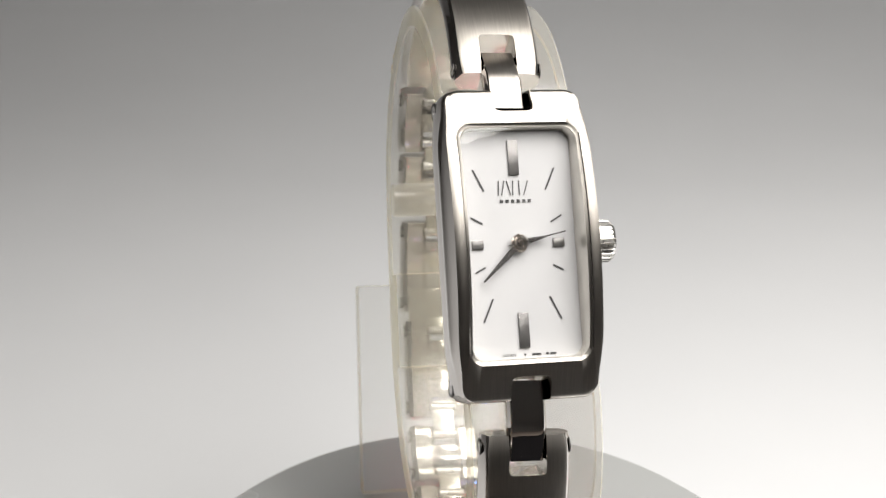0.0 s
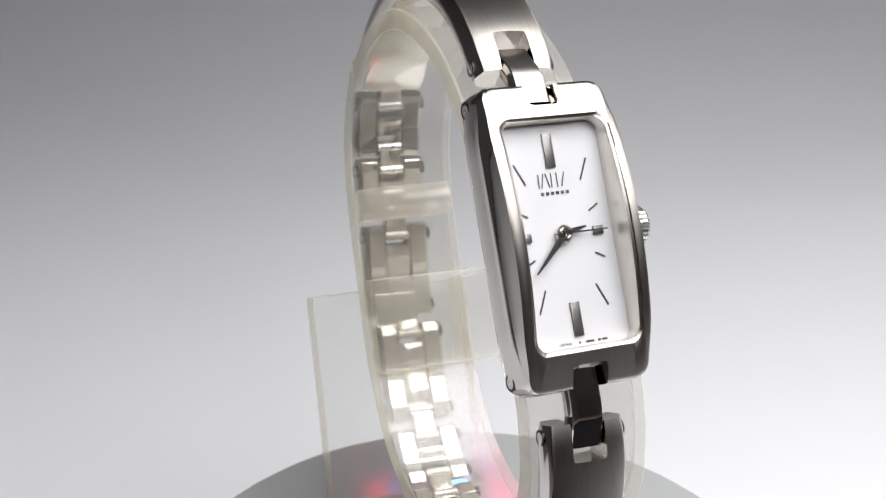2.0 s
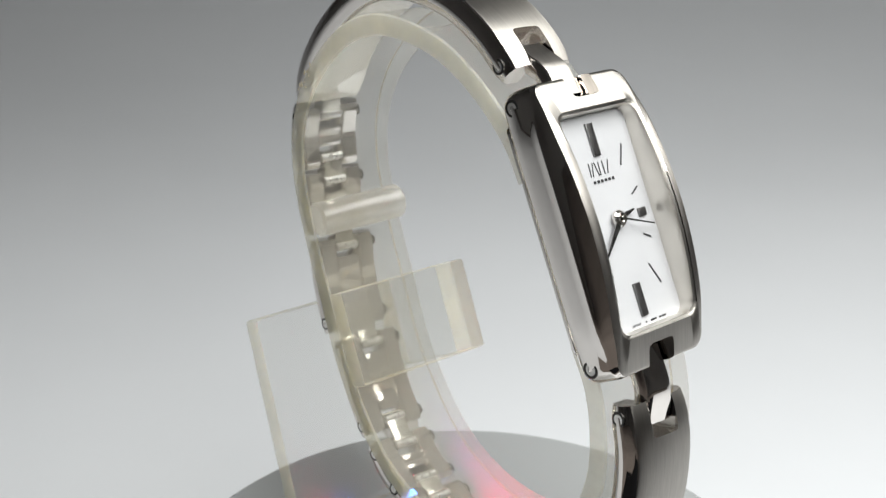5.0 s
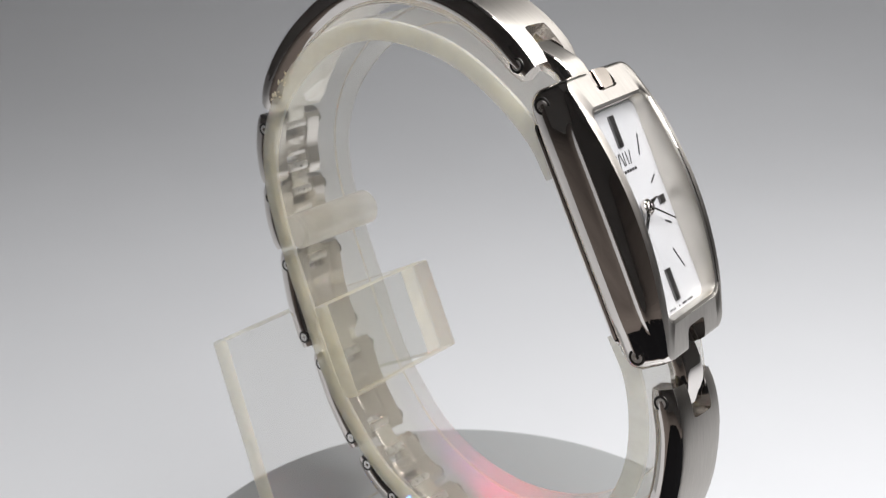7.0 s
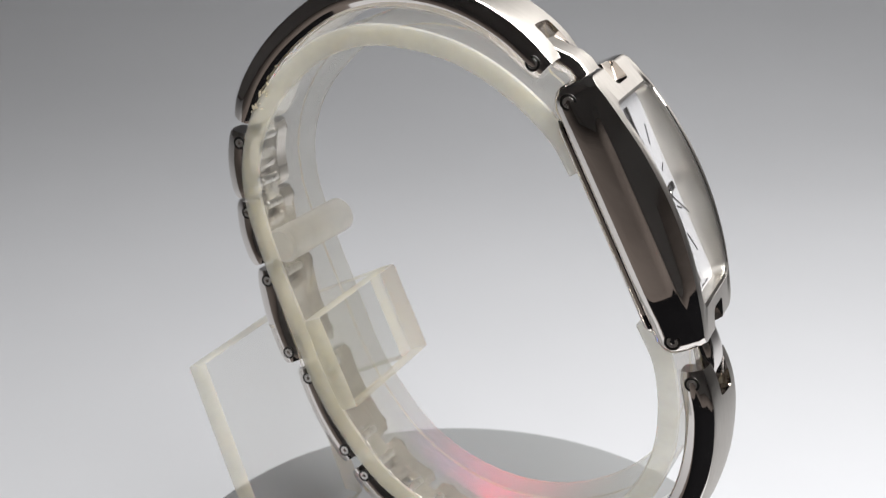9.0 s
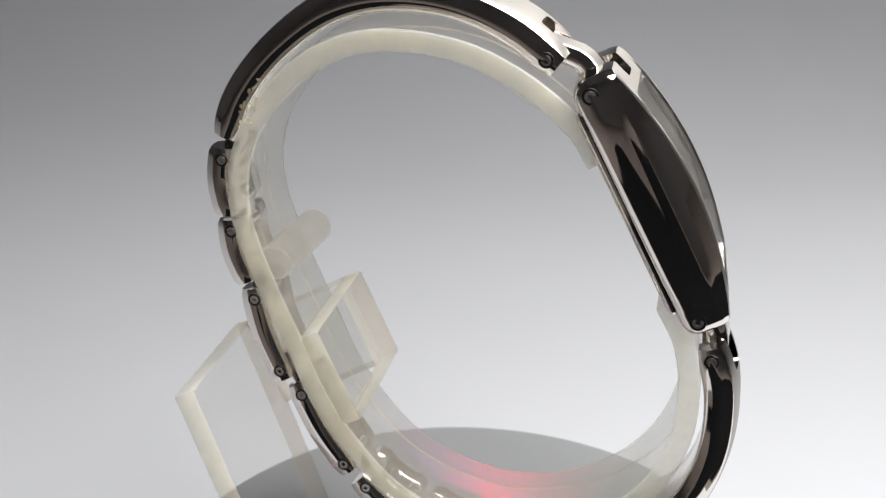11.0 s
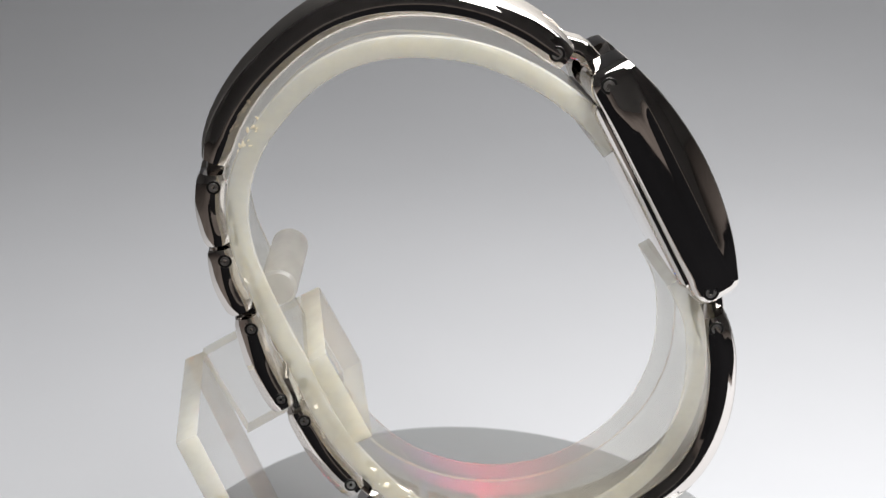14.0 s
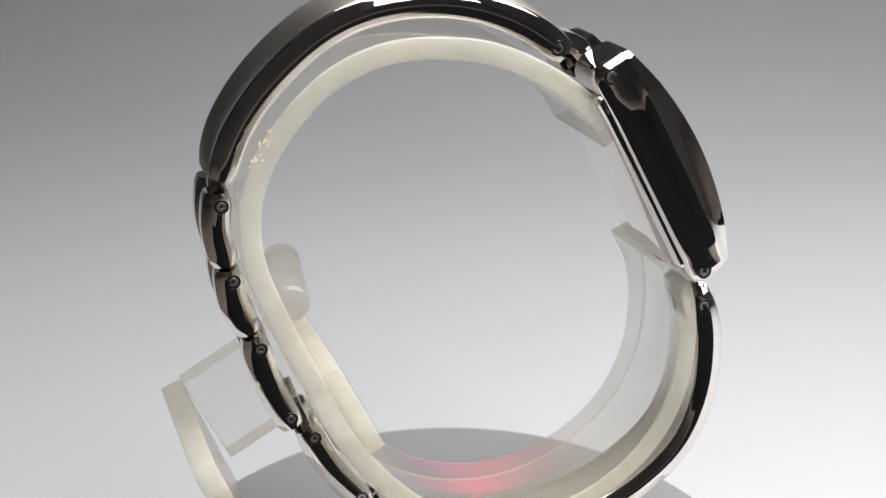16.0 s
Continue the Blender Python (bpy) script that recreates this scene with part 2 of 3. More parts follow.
def paper():
    """A sheet of white paper that lies flat and sweeps up behind the turntable."""
    prof = [(-0.052, 0.0), (0.1, 0.0), (0.2, 0.0)]
    prof += [(0.2 + 0.6 * math.sin(a), 0.6 - 0.6 * math.cos(a)) for a in [radians(3 * i) for i in range(1, 29)]]
    prof += [(0.81, 0.75)]
    bm = bmesh.new()
    loops = []
    for x in np.linspace(-0.55, 0.55, 12):
        loops.append([(x, y, z + PAPER_Z) for y, z in prof] + [(x, y + 0.0006, z + PAPER_Z - 0.0006) for y, z in prof[::-1]])
    loft(bm, loops)
    tagged(part("backdrop", bm, PAPER), "seamless white paper sweep under the turntable", "backdrop", kind="structure")
    bm = box(bmesh.new(), (1.3, 1.3, 0.03), pose(0, 0.1, PAPER_Z - 0.0165), 0.003)
    tagged(part("table", bm, TABLE, smooth=False), "brown streaky wooden tabletop under the white paper", "table", kind="structure")
    # an unseen black sheet, added so that the polished steel mirrors something dark
    bm = box(bmesh.new(), (0.384, 0.20, 0.0012), pose(0.120, -0.158, PAPER_Z - 0.0008, 0, 0, 1), 0.0004)
    tagged(part("reflected_dark_sheet", bm, REFLECTED_BLACK, smooth=False), "unseen black sheet added on the table for dark reflections in the steel", "mat")


room()
paper()


# ---- turntable ----
def turntable():
    top = tagged(new("turntable"), "round grey display turntable with a dark rim", "turntable")
    r = 0.2546 * K
    c = Vector((0.0036, 0.0094, 0)) * K

    def disc(prof, sides=96):
        bm = bmesh.new()
        return loft(bm, [[(c.x + q * math.cos(2 * math.pi * i / sides), c.y + q * math.sin(2 * math.pi * i / sides), z) for i in range(sides)] for q, z in prof])

    part("platter", disc([(r * 0.2, -0.003), (r - 0.0012, -0.003), (r - 0.0008, -0.0025), (r - 0.0008, -0.0001), (r - 0.0013, 0.0003), (r * 0.5, 0.0003), (r * 0.02, 0.0003)]), PLATTER, top)
    part("rim", disc([(r - 0.004, -0.0055), (r - 0.0004, -0.0055), (r, -0.005), (r, -0.0009), (r - 0.0003, -0.0005), (r - 0.0007, -0.0005)]), BLACK, top, "thin black rim")
    part("base", disc([(r * 0.9, PAPER_Z + 0.0008), (r * 0.9, -0.008), (r * 0.85, -0.006), (r * 0.3, -0.006)]), BLACK, top)
    for x, y, mat, label in ((0.012, 0.020, LED_RED, "lit red diode in the platter's middle"), (-0.046, 0.026, LED_BLUE, "lit blue diode in the platter's middle")):
        bm = bmesh.new()
        bmesh.ops.create_uvsphere(bm, u_segments=16, v_segments=8, radius=0.0024, matrix=Matrix.Translation((x * K, y * K, 0.0003)) @ Matrix.Diagonal((1, 1, 0.7, 1)))
        part("diode", bm, mat, top, label)
    return top


# ---- clear stand ----
STAND = frame_of(11.0, 0.05, (0.00686, -0.03532, 0.0009))


def slab(path2, w0, w1, thick):
    """An upright sheet between two (u, v) points, from w0 to w1, its thickness to one side; sawn edges are frosted."""
    (a, b), (c, d) = path2
    along = Vector((c - a, 0, d - b))
    n = Vector((along.z, 0, -along.x)).normalized() * (1 if thick > 0 else -1)
    mid = Vector(((a + c) / 2, (w0 + w1) / 2, (b + d) / 2)) + n * abs(thick) / 2
    x = along.normalized()
    m = Matrix((x, Vector((0, 1, 0)), x.cross(Vector((0, 1, 0))))).transposed().to_4x4()
    m.translation = mid * K
    bm = bmesh.new()
    box(bm, (along.length * K, (w1 - w0) * K, abs(thick) * K), m, 0.0004)
    big = m.to_3x3() @ Vector((0, 0, 1))
    bm.normal_update()
    for f in bm.faces:
        f.material_index = 0 if abs(f.normal.dot(big)) > 0.9 else 1
    return bm


C_PATH = [(0.096, 0.386), (0.079, 0.410), (0.045, 0.436), (0.005, 0.4545), (-0.037, 0.461), (-0.0745, 0.458), (-0.109, 0.4425), (-0.138, 0.4150), (-0.1575, 0.384), (-0.1658, 0.350),
          (-0.1632, 0.318), (-0.154, 0.290), (-0.140, 0.256), (-0.125, 0.224), (-0.104, 0.178), (-0.080, 0.143), (-0.048, 0.110), (-0.008, 0.089), (0.035, 0.081), (0.079, 0.087), (0.119, 0.107), (0.150, 0.138), (0.1675, 0.177),
          (0.171, 0.216), (0.165, 0.255), (0.150, 0.285)]


def stand():
    top = tagged(new("watch_stand"), "clear acrylic C-shaped watch stand with milky sawn edges", "display stand")
    bm = bmesh.new()
    path = spline(C_PATH, 4)
    w0, w1, ht = -0.012, 0.0775, 0.0080
    n = len(path)
    loops = []
    for i, p in enumerate(path):
        a, b = path[max(i - 1, 0)], path[min(i + 1, n - 1)]
        t = (b - a).normalized()
        o = Vector((t[1], -t[0])) * ht
        e = 0.0012
        s = 0.85
        ring = [(p - o, w0 + e), (p - o * s, w0), (p + o * s, w0), (p + o, w0 + e), (p + o, w1 - e), (p + o * s, w1), (p - o * s, w1), (p - o, w1 - e)]
        lean = -0.045 * (p[0] + 0.165) * min(max((p[1] - 0.2) / 0.2, 0.0), 1.0)
        loops.append([(q[0] * K, (w + lean) * K, q[1] * K) for q, w in ring])
    loft(bm, loops)
    bm.normal_update()
    # the far bevel is frosted too, a pale line in place of internal reflection
    for f in bm.faces:
        f.material_index = 1 if f.normal.y < -0.5 or len(f.verts) > 4 or 0.3 < f.normal.y < 0.95 else 0
    part("ring", bm, [ACRYLIC, FROST], top, "clear acrylic C-shaped band")
    A, B, C = Vector((-0.217, 0.175)), Vector((-0.106, 0.2355)), Vector((-0.072, 0.166))
    d = (C - B).normalized()
    lean = Vector((0.375, -0.927))
    foot = A + lean * ((A.y - 0.0025) / -lean.y)
    part("leg", slab((A, foot), -0.026, 0.122, -0.018), [PLATE, FROST], top)
    part("front_plate", slab((B, C), -0.012, 0.122, 0.018), [PLATE, FROST], top)
    bm = bmesh.new()
    D = A + (C - B)
    nrm = (B - A).normalized() * 0.018
    quad = [A + nrm, B - nrm, C - nrm, D + nrm]
    loft(bm, [[(p.x * K, w * K, p.y * K) for p in quad] for w in (0.104, 0.122)])
    bm.normal_update()
    for f in bm.faces:
        f.material_index = 0 if abs(f.normal.y) > 0.5 else 1
    part("side_plate", bm, [PLATE, FROST], top)
    rng = random.Random(4)
    bm = bmesh.new()
    for i in range(14):
        f = rng.random()
        q = Vector((-0.1475 - 0.0145 * f, -0.0125, 0.412 - 0.022 * f)) + Vector((rng.uniform(-0.003, 0.003), 0, rng.uniform(-0.003, 0.003)))
        size = rng.uniform(0.0006, 0.0019)
        bmesh.ops.create_icosphere(bm, subdivisions=1, radius=1.0, matrix=Matrix.Translation(q * K) @ Matrix.Rotation(rng.uniform(0, 3.1), 4, "Y") @ Matrix.Diagonal((size * K * rng.uniform(1.2, 2.2), 0.0004 * K, size * K * 0.7, 1)))
    part("glue_residue", bm, GLUE, top, "yellowed dried glue specks")
    bm = bmesh.new()
    near, far = Vector((-0.1395, -0.012, 0.287)), Vector((-0.129, 0.066, 0.292))
    tube(bm, (near + far) / 2 * K, far - near, 0.0138 * K, (far - near).length * K, 28)
    bm.normal_update()
    part("peg", bm, MOULDED, top, "round clear acrylic peg")
    return top


# ---- the watch ----
WATCH = frame_of(7.7, 0.05, (0.00482, -0.03565, 0.0009))
WY = 0.0185                   # the bracelet's middle, across
_y = Vector((-0.478, 0, 0.878))
_yaw = Matrix.Rotation(radians(5.0), 3, "Z")
_ax = _yaw @ Vector((0, 1, 0))
_ay = _yaw @ _y
CASE = Matrix((_ax, _ay, _ax.cross(_ay))).transposed().to_4x4()
CASE.translation = Vector((0.1286, 0.0228, 0.3576)) * K


def front(y):
    """Height of the case's curved front at y along it."""
    return 0.0385 - 1.75 * y * y


def cased(bm):
    """From units in the case's space to the watch's space in metres."""
    bmesh.ops.transform(bm, matrix=CASE @ Matrix.Scale(K, 4), verts=bm.verts)
    return bm


def on_dial(bm):
    """From the dial's own middle to the watch's space."""
    bmesh.ops.translate(bm, vec=(DIAL_X, 0, 0), verts=bm.verts)
    return cased(bm)


def stroke(bm, a, b, width, z, height):
    """A thin bar from a to b on the dial."""
    a, b = Vector((*a, z)), Vector((*b, z))
    d = b - a
    m = Matrix.Translation((a + b) / 2) @ Matrix.Rotation(math.atan2(d.y, d.x), 4, "Z")
    return box(bm, (d.length, width, height), m)


DIAL_Z = 0.0185
DIAL_X = -0.0013


def screw(parent, p, axis, r):
    bm = bmesh.new()
    # dark ring: shade of the recess round the pin, put into the colour
    tube(bm, p, axis, r, 0.00012, 20, r * 0.70)
    s = part("screw", bm, RECESS_DARK, parent, "dark ring painted as the shaded recess round a bracelet pin")
    bm = bmesh.new()
    tube(bm, p, axis, r * 0.68, 0.00011, 18, r * 0.30)
    part("pin_end", bm, PIN, s, "bright steel pin end")


UPPER = [(0.064, 0.4485), (0.035, 0.4695), (0.0, 0.484), (-0.037, 0.489), (-0.075, 0.485), (-0.11, 0.470), (-0.145, 0.440), (-0.168, 0.408), (-0.180, 0.376)]
LOWER = [(0.184, 0.252), (0.194, 0.215), (0.193, 0.168), (0.177, 0.125), (0.145, 0.094), (0.105, 0.073), (0.060, 0.0625), (0.022, 0.0612)]


def watch():
    top = tagged(new("wristwatch"), "silver steel ladies' bangle wristwatch with rectangular white dial", "watch")
    # case
    loops = []
    hx, hy = 0.0487, 0.0995

    def round_case(dx, dy, z, r=0.010):
        """A loop round the case: dx, dy and z are functions of the place along it; the flanks bulge at mid-length."""
        out = []
        for x, y in rounded_rect(hx, hy, r, 8, 4, 22):
            k = max(0.0, 1 - (y / 0.090) ** 2)
            out.append((x * (1 - dx(k) / hx), y * (1 - dy / hy), z(y, k)))
        return out

    soft = lambda k: (lambda q: q * q * (3 - 2 * q))(min(1.0, 1.7 * k))
    ridge = lambda y, k: front(y) - 0.006 - 0.013 * k
    loops.append(round_case(lambda k: 0.010, 0.012, lambda y, k: -0.0122))
    loops.append(round_case(lambda k: 0.0062, 0.007, lambda y, k: -0.0115))
    loops.append(round_case(lambda k: 0.0040 - 0.0018 * soft(k), 0.002, lambda y, k: -0.0080))
    loops.append(round_case(lambda k: 0.0025 - 0.0021 * soft(k), 0.0, lambda y, k: -0.003))
    loops.append(round_case(lambda k: 0.0021 - 0.0025 * soft(k), 0.0, lambda y, k: 0.0015))
    loops.append(round_case(lambda k: 0.0023 - 0.0029 * soft(k), 0.0, lambda y, k: ridge(y, k) * 0.6))
    loops.append(round_case(lambda k: 0.0027 - 0.0033 * soft(k), 0.0, lambda y, k: ridge(y, k) - 0.0030))
    loops.append(round_case(lambda k: 0.0028 - 0.0041 * soft(k), 0.0, lambda y, k: ridge(y, k) - 0.0016))
    loops.append(round_case(lambda k: 0.0030 - 0.0044 * soft(k), 0.0, lambda y, k: ridge(y, k) - 0.0002))
    loops.append(round_case(lambda k: 0.0033 - 0.0041 * soft(k), 0.0002, lambda y, k: ridge(y, k) + 0.0010))
    loops.append(round_case(lambda k: 0.0038 - 0.0032 * soft(k), 0.0006, lambda y, k: front(y) - 0.0035 - 0.006 * k))
    loops.append(round_case(lambda k: 0.0041 - 0.0026 * soft(k), 0.0012, lambda y, k: front(y) - 0.0011))
    loops.append(round_case(lambda k: 0.0053 - 0.0020 * soft(k), 0.0030, lambda y, k: front(y)))
    ox, oy = 0.0380, 0.0735
    for dx, drop in ((-0.0026, 0.0), (-0.0020, 0.0006), (-0.0002, 0.0014), (0.0006, 0.0040)):
        loops.append([(x, y, front(y) - drop) for x, y in rounded_rect(ox - dx, oy - dx, 0.009, 8, 4, 22)])
    loops.append([(x, y, DIAL_Z - 0.003) for x, y in rounded_rect(ox - 0.0012, oy - 0.0012, 0.008, 8, 4, 22)])
    bm = bmesh.new()
    loft(bm, loops)
    for f in bm.faces:
        f.material_index = 0
    bm.normal_update()
    bmesh.ops.recalc_face_normals(bm, faces=bm.faces)
    for f in bm.faces:
        c = f.calc_center_median()
        if f.normal.z > 0.75 and c.z > DIAL_Z - 0.012 and (abs(c.x) > ox or abs(c.y) > oy):
            f.material_index = 1
        elif c.z > DIAL_Z - 0.004 and abs(c.x) < ox + 0.0008 and abs(c.y) < oy + 0.0008:
            f.material_index = 2
    case = part("case", cased(bm), [STEEL, BRUSHED, WELL], top, "polished and brushed steel case", sharp=48)
    for s in (1, -1):
        bm = bmesh.new()
        box(bm, (0.0262, 0.031, 0.07), pose(0, s * 0.0995, 0.022), 0.0045)
        cut(case, cased(bm), 48)
    bm = bmesh.new()
    loft(bm, [[(x, y, z) for x, y in rounded_rect(a, b, 0.006)] for a, b, z in ((0.0435, 0.080, -0.0112), (0.0435, 0.080, -0.0132), (0.0430, 0.0795, -0.0138), (0.0408, 0.0775, -0.0162), (0.0395, 0.0765, -0.0168), (0.01, 0.05, -0.0172))])
    part("case_back", cased(bm), STEEL, top, "polished steel case back")
    for s in (1, -1):
        for k in (1, -1):
            p = CASE @ (Vector((k * 0.0463, s * 0.0885, 0.0005)) * K)
            screw(case, p, _ax, 0.0060 * K)
    # crown
    bm = bmesh.new()
    sides = 112
    loops = []
    for r, x in ((0.008, 0.044), (0.008, 0.0475), (0.0125, 0.048), (0.0138, 0.0492), (0.0138, 0.0605), (0.012, 0.063), (0.004, 0.0645)):
        loops.append([])
        for i in range(sides):
            q = r - (0.0014 if r > 0.0135 and i % 4 == 0 else 0.0)
            loops[-1].append((x, q * math.cos(2 * math.pi * i / sides), 0.012 + q * math.sin(2 * math.pi * i / sides)))
    loft(bm, loops)
    part("crown", cased(bm), PIN, top, "ridged steel crown", sharp=25)
    # dial and its marks
    bm = bmesh.new()
    loft(bm, [[(x, y, z) for x, y in rounded_rect(ox - 0.0008, oy - 0.0008, 0.008)] for z in (DIAL_Z - 0.002, DIAL_Z)])
    dial = part("dial", cased(bm), DIAL, top, "plain white dial")
    zt = DIAL_Z + 0.0003
    for s in (1, -1):
        for a, b, wd in (((0.027, 0.0479), (0.0204, 0.034), 0.0011), ((0.0301, 0.0174), (0.0226, 0.0132), 0.0011), ((0.0292, -0.0178), (0.0224, -0.0143), 0.0011), ((0.0257, -0.049), (0.0188, -0.0343), 0.0011)):
            part("hour_line", on_dial(stroke(bmesh.new(), (s * a[0], a[1]), (s * b[0], b[1]), wd, zt, 0.0004)), INK, dial)
        bm = box(bmesh.new(), (0.0076, 0.006, 0.0016), pose(s * 0.0268, 0, DIAL_Z + 0.0008), 0.0004)
        part("hour_marker", on_dial(bm), MARKER, dial, "short dark polished marker")
        bm = box(bmesh.new(), (0.0068, 0.0225, 0.0016), pose(0, s * 0.0550, DIAL_Z + 0.0008), 0.0004)
        part("hour_marker", on_dial(bm), MARKER, dial, "long dark polished marker")
    bm = bmesh.new()
    for x, tilt in ((-0.0107, 0.0006), (-0.0078, 0.0022), (-0.0040, -0.0022), (-0.0012, 0.0004), (0.0030, 0.0), (0.0074, 0.0030)):
        stroke(bm, (x - tilt / 2, 0.031), (x + tilt / 2, 0.0403), 0.0007, zt, 0.0003)
    part("logo_mark", on_dial(bm), INK, dial, "emblem of thin slanted black lines")
    bm = bmesh.new()
    for i in range(6):
        x = -0.0092 + i * 0.0037
        box(bm, (0.0022, 0.0020, 0.0003), pose(x, 0.0272, zt))
    part("print_bars", on_dial(bm), INK, dial)
    bm = bmesh.new()
    for x, wd in ((-0.0002, 0.0012), (0.0075, 0.006), (0.0145, 0.002), (0.0185, 0.004)):
        box(bm, (wd, 0.0013, 0.0003), pose(x, -0.0703, zt))
    part("print_bars", on_dial(bm), INK, dial)
    data = bpy.data.curves.new("word", "FONT")
    data.body, data.size, data.align_x, data.align_y, data.extrude = "JAPAN", 0.0026 * K, "CENTER", "CENTER", 0.00001
    data.space_character = 1.25
    data.materials.append(INK)
    word = new("word", data)
    word.parent = dial
    word.matrix_basis = CASE @ Matrix.Translation(Vector((-0.0105 + DIAL_X, -0.0703, zt)) * K)
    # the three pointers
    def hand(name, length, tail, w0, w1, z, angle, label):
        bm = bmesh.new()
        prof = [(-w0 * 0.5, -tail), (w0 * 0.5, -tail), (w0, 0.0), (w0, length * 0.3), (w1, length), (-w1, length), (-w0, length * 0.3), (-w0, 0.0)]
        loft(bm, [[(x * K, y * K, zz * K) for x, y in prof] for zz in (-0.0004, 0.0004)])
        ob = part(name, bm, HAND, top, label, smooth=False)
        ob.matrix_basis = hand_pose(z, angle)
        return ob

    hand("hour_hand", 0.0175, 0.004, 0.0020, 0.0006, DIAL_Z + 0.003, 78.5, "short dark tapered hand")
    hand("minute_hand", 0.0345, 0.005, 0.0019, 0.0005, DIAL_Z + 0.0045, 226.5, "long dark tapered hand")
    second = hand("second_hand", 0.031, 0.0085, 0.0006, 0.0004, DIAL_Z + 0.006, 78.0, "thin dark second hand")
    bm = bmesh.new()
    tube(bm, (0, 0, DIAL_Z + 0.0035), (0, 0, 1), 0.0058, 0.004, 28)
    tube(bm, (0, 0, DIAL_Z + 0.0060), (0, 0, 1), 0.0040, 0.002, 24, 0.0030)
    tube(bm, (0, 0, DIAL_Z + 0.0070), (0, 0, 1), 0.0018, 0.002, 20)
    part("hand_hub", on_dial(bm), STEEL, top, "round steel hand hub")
    # crystal
    bm = bmesh.new()
    loft(bm, [[(x, y, front(y) - d) for x, y in rounded_rect(ox - 0.0004, oy - 0.0004, 0.0086)] for d in (0.0030, 0.0012)])
    part("crystal", cased(bm), GLASS, top, "clear flat watch glass", shadow=False)
    # bracelet
    middle = Vector((0.005, 0.28))

    def faced(bm, inside):
        """Material 1 on the outward faces, and `inside` on the inward ones."""
        bmesh.ops.recalc_face_normals(bm, faces=bm.faces)
        for f in bm.faces:
            c = f.calc_center_median()
            o = Vector((c.x / K - middle[0], 0, c.z / K - middle[1])).normalized()
            side = f.normal.dot(o) if abs(f.normal.y) < 0.45 else 0.0
            f.material_index = 1 if side > 0.5 else inside if side < -0.5 else 0
        return bm

    for path, flip, base, skew in ((UPPER, 1, WY, 0.0), (LOWER, -1, 0.0240, 0.0235)):
        pts = [tuple(p) for p in spline(path, 5)]
        bm = bmesh.new()
        band(bm, pts[::-1] if flip > 0 else pts, base, 0.0276, 0.0108, 0.0036, 0.0030, facet=True, skew=skew)
        bar = part("bangle_bar", faced(bm, 2), [STEEL, BRUSHED, INNER], top, "curved steel half bangle, brushed outside and polished edges")
        ends = spline(path, 5)
        p, q = ends[0], ends[4]
        d = (q - p).normalized()
        wy = base + skew * p[0]
        c = bmesh.new()
        ang = math.degrees(math.atan2(d[1], d[0]))
        m = Matrix.Translation(Vector((p[0], wy, p[1])) * K) @ Matrix.Rotation(-radians(ang), 4, "Y")
        box(c, ((0.058 if flip > 0 else 0.050) * K, 0.0242 * K, 0.08 * K), m, 0.003 * K)
        cut(bar, c)
        pin = p + d * 0.009
        for k in (1, -1):
            screw(bar, Vector((pin[0], wy + k * 0.0291, pin[1])) * K, (0, 1, 0), 0.0056 * K)
        bm = bmesh.new()
        tube(bm, Vector((pin[0], wy, pin[1])) * K, (0, 1, 0), 0.0042 * K, 0.026 * K, 16)
        part("hinge_pin", bm, PIN, bar)
        # the connecting link, creased at the upper bar and arched at the lower one
        end = CASE @ (Vector((0, 0.0868 * flip, 0.0050)) * K) / K
        end2 = Vector((end.x, end.z))
        out = (end2 - middle).normalized()
        far = p + d * 0.0150 + out * 0.0015
        crease = end2 * 0.56 + far * 0.44 + out * 0.0062
        line = [end2, end2 * 0.55 + crease * 0.45, end2 * 0.12 + crease * 0.88, crease * 0.88 + far * 0.12, crease * 0.4 + far * 0.6, far]
        if flip < 0:
            line = spline([end2, end2 * 0.5 + far * 0.5 + out * 0.0052, far], 6)
        lean = (wy - end.y) / (far[0] - end.x)
        bm = bmesh.new()
        band(bm, [tuple(x) for x in (line if flip < 0 else line[::-1])], end.y - lean * end.x, 0.0113, 0.0072, 0.0022, 0.0, skew=lean, facet=True, round_ends=False)
        part("connecting_link", faced(bm, 0), [STEEL, BRUSHED if flip > 0 else STEEL], top, "small creased steel link", sharp=28)
    # rear links
    joints = [((-0.1823, 0.3675), (-0.1790, 0.3150)), ((-0.1782, 0.3115), (-0.1645, 0.2625)), ((-0.1618, 0.2575), (-0.1362, 0.1845)), ((-0.1265, 0.1805), (-0.0830, 0.1115)),
              ((-0.0760, 0.1055), (-0.0345, 0.0770)), ((-0.0285, 0.0745), (0.0150, 0.0630))]
    before = Vector(UPPER[-1])
    for k, (a, b) in enumerate(joints):
        a, b = Vector(a), Vector(b)
        d = (b - a).normalized()
        mid = (a + b) / 2
        o = Vector((-d[1], d[0]))
        if o.dot(mid - middle) < 0:
            o = -o
        wl = WY + 0.006 * min(max((0.36 - mid[1]) / 0.22, 0.0), 1.0)
        mid = mid + o * 0.0035
        run = [tuple(p) for p in spline([a, mid, b], 8)][::-1]
        link = None
        for s in (1, -1):
            bm = bmesh.new()
            band(bm, run, wl + s * 0.0186, 0.0088, 0.0098, 0.0025, 0.0010, facet=True, chamfer=True)
            if link is None:
                link = part("bracelet_link", bm, STEEL, top, "polished steel bracelet link")
            else:
                part("side_bar", bm, STEEL, link)
            pa, pb = a + d * 0.0085 - o * 0.001, b - d * 0.0085 - o * 0.001
            screw(link, Vector((pa[0], wl + s * 0.0298, pa[1])) * K, (0, 1, 0), 0.0050 * K)
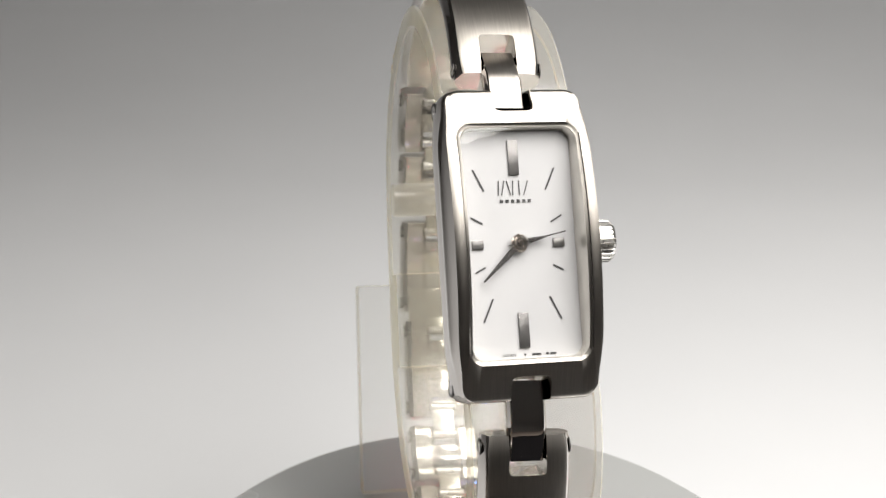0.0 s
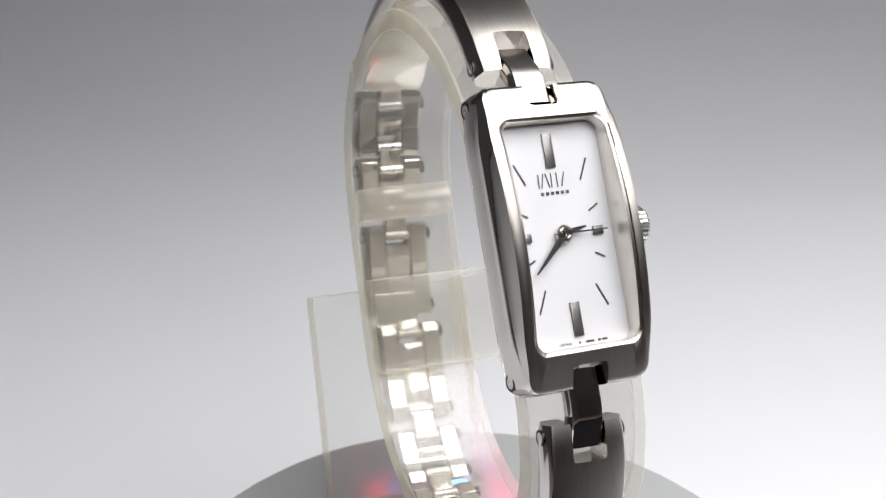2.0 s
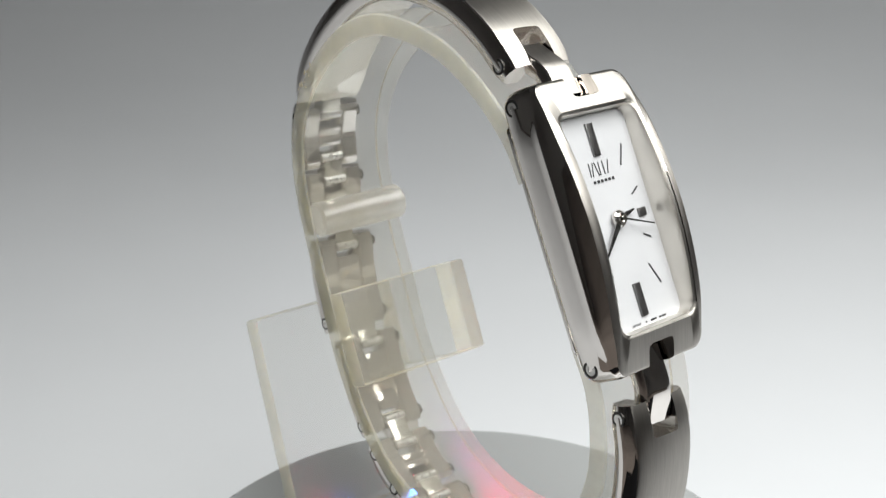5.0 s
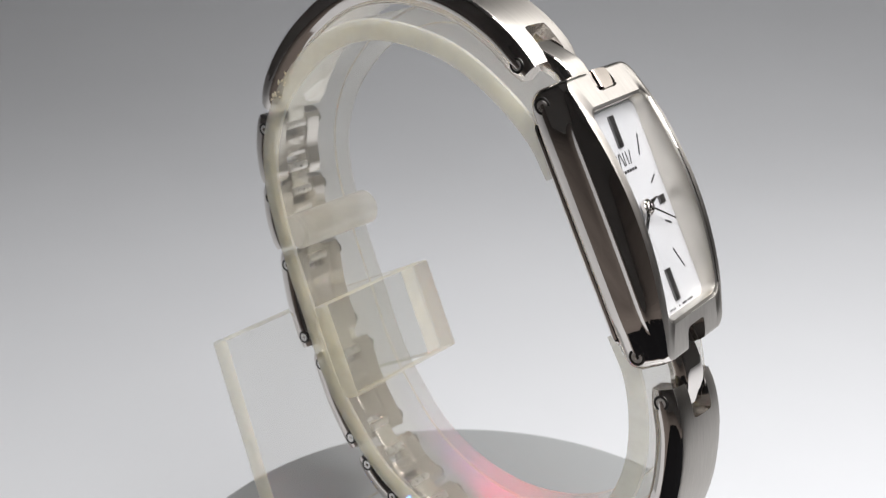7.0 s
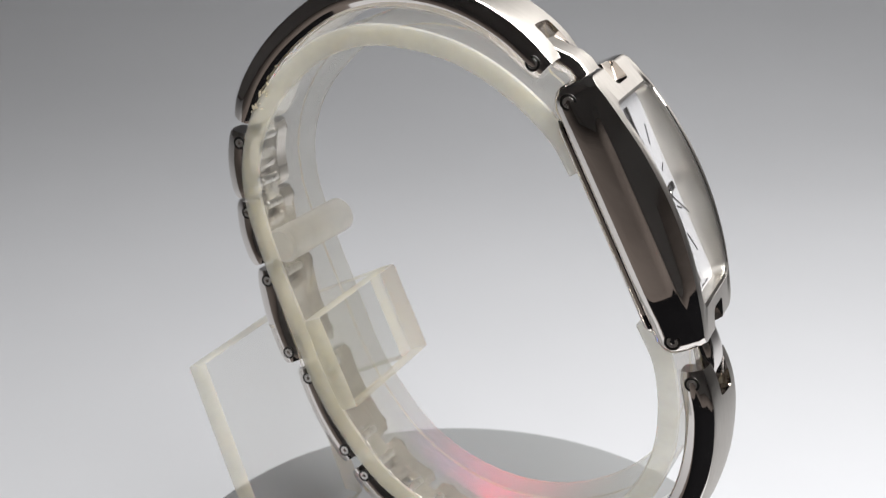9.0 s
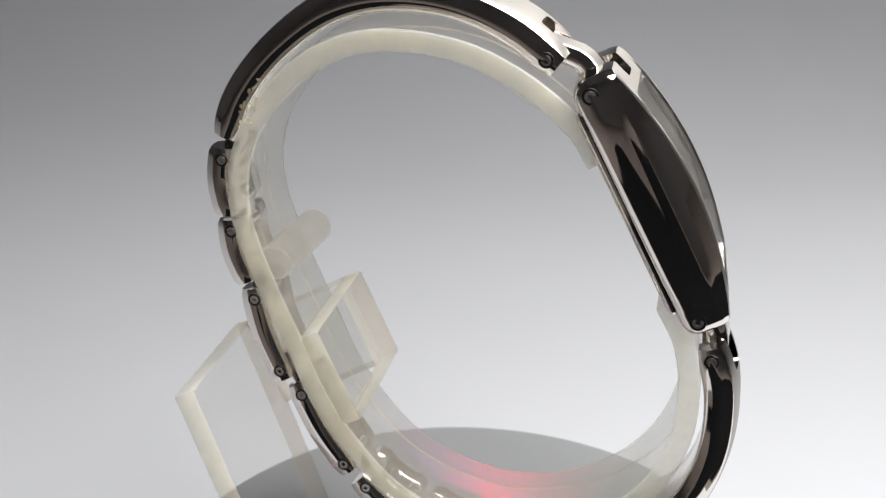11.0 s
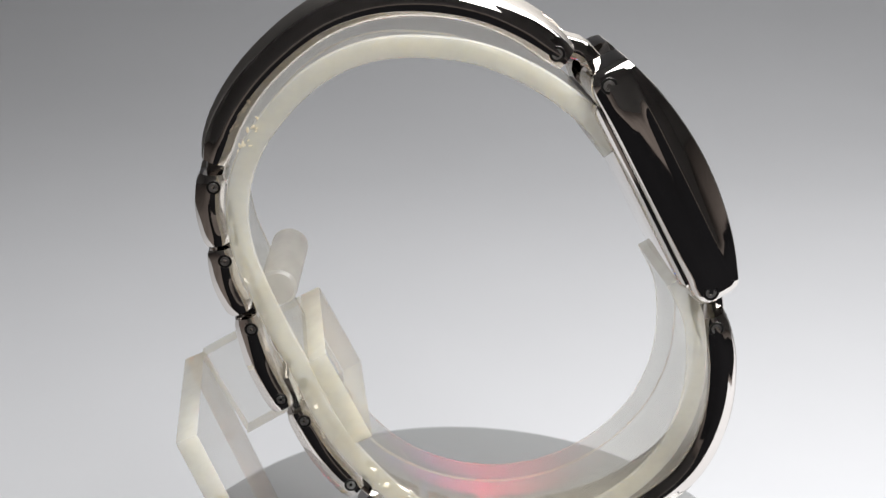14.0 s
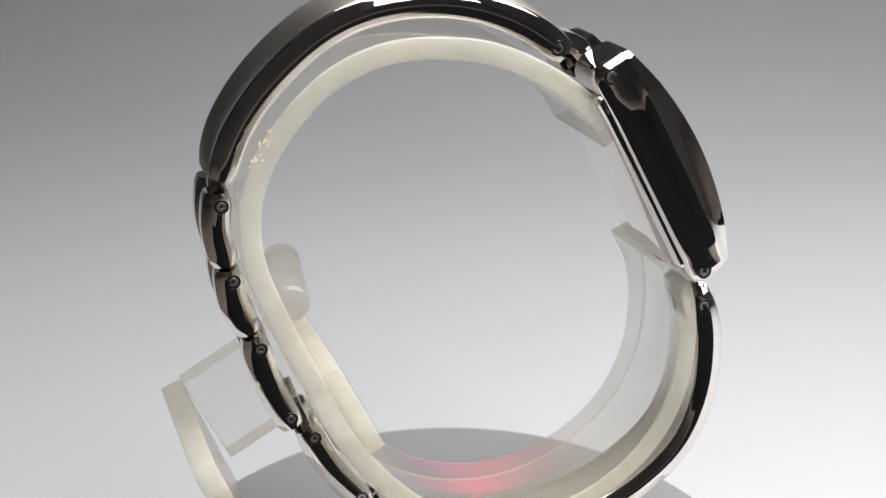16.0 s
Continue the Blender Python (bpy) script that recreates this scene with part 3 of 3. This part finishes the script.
            if k > 1:
                screw(link, Vector((pb[0], wl + s * 0.0298, pb[1])) * K, (0, 1, 0), 0.0050 * K)
        for e in (a + d * 0.0085, b - d * 0.0085):
            e = e - o * 0.0055
            bm = bmesh.new()
            tube(bm, Vector((e[0], wl, e[1])) * K, (0, 1, 0), 0.0036 * K, 0.0205 * K, 16)
            part("hinge_pin", bm, PIN, link)
        a, b = a + d * 0.006, b - d * 0.006
        bm = bmesh.new()
        core = [tuple(p) for p in spline([a + d * 0.010, mid, b - d * 0.010], 6)][::-1]
        band(bm, core, wl, 0.0104, 0.0085, 0.0025)
        part("centre_bar", faced(bm, 0), [STEEL, BRUSHED], link)
        bm = bmesh.new()
        band(bm, [tuple(p) for p in spline([before, (before + a + d * 0.006) / 2, a + d * 0.006], 4)][::-1], wl, 0.0090, 0.0065, 0.002)
        part("joint_bar", faced(bm, 2), [STEEL, STEEL, INNER], link)
        if k == 2:
            # the sprung catch on the clasp's inner side
            e = b - o * 0.0085
            bm = bmesh.new()
            q = Matrix.Translation(Vector((e[0], wl - 0.006, e[1])) * K) @ Matrix.Rotation(-math.atan2(d[1], d[0]), 4, "Y")
            box(bm, (0.030 * K, 0.036 * K, 0.007 * K), q, 0.0016 * K)
            part("clasp_catch", bm, INNER, link, "thin satin steel clasp catch")
        before = b - d * 0.006
    bm = bmesh.new()
    band(bm, [tuple(p) for p in spline([before, (before + Vector(LOWER[-1])) / 2, Vector(LOWER[-1])], 4)][::-1], 0.0245, 0.0090, 0.0065, 0.002)
    part("joint_bar", bm, STEEL, top)
    return top, second


def hand_pose(z, angle):
    return CASE @ Matrix.Translation((DIAL_X * K, 0, z * K)) @ Matrix.Rotation(-radians(angle), 4, "Z")


table_top = turntable()
clear_stand = stand()
steel_watch, second_hand = watch()


# ---- what moves ----
def turned(t, degrees):
    """The turntable's pose: its turn about the axis, with the slight wobble of the axis."""
    s = (t - 8.0) / 8.0
    b = (s, s * s - 0.33, s ** 3 - 0.6 * s)
    w = [sum(c * k for c, k in zip(row, b)) for row in
         ((0.00229, 0.00522, -0.01398), (0.0042, -0.00124, -0.00286), (-0.0008, 0.00025, -0.00274), (-0.00456, -0.00705, 0.00563), (0.00148, 0.00152, -0.00061))]
    zc = 0.22045
    lean = Matrix.Translation((0, 0, zc * K)) @ Euler((w[0], w[1], 0)).to_matrix().to_4x4() @ Matrix.Translation((0, 0, -zc * K))
    return Matrix.Translation(Vector((w[2], w[3], w[4])) * K) @ lean @ Matrix.Rotation(radians(degrees), 4, "Z")


def motions():
    turns = [(0.0, -87.5), (0.5, -84.44), (1.0, -81.33), (1.5, -78.13), (2.0, -75.0), (2.5, -71.98), (3.0, -69.04), (3.5, -66.12), (4.0, -63.13), (5.25, -55.5),
             (6.5, -47.98), (7.0, -45.01), (7.5, -42.1), (8.0, -39.21), (8.5, -36.28), (9.0, -33.24), (10.25, -25.4), (11.5, -17.58), (12.0, -14.52), (12.5, -11.56),
             (13.0, -8.66), (13.5, -5.8), (14.0, -2.92), (14.5, 0.0), (15.0, 3.03), (15.5, 6.17), (16.0, 9.39)]
    for thing, space in ((table_top, Matrix()), (clear_stand, STAND), (steel_watch, WATCH)):
        walk(thing, [(t, turned(t, a) @ space) for t, a in turns])
    ticks = [(0.0, hand_pose(DIAL_Z + 0.006, 78.0))]
    for k in range(1, 17):
        at = k - 0.8
        ticks.append((at - 0.07, hand_pose(DIAL_Z + 0.006, 78.0 + 6 * (k - 1))))
        ticks.append((at, hand_pose(DIAL_Z + 0.006, 78.0 + 6 * k)))
    ticks.append((16.0, hand_pose(DIAL_Z + 0.006, 78.0 + 6 * 16)))
    walk(second_hand, ticks)


motions()
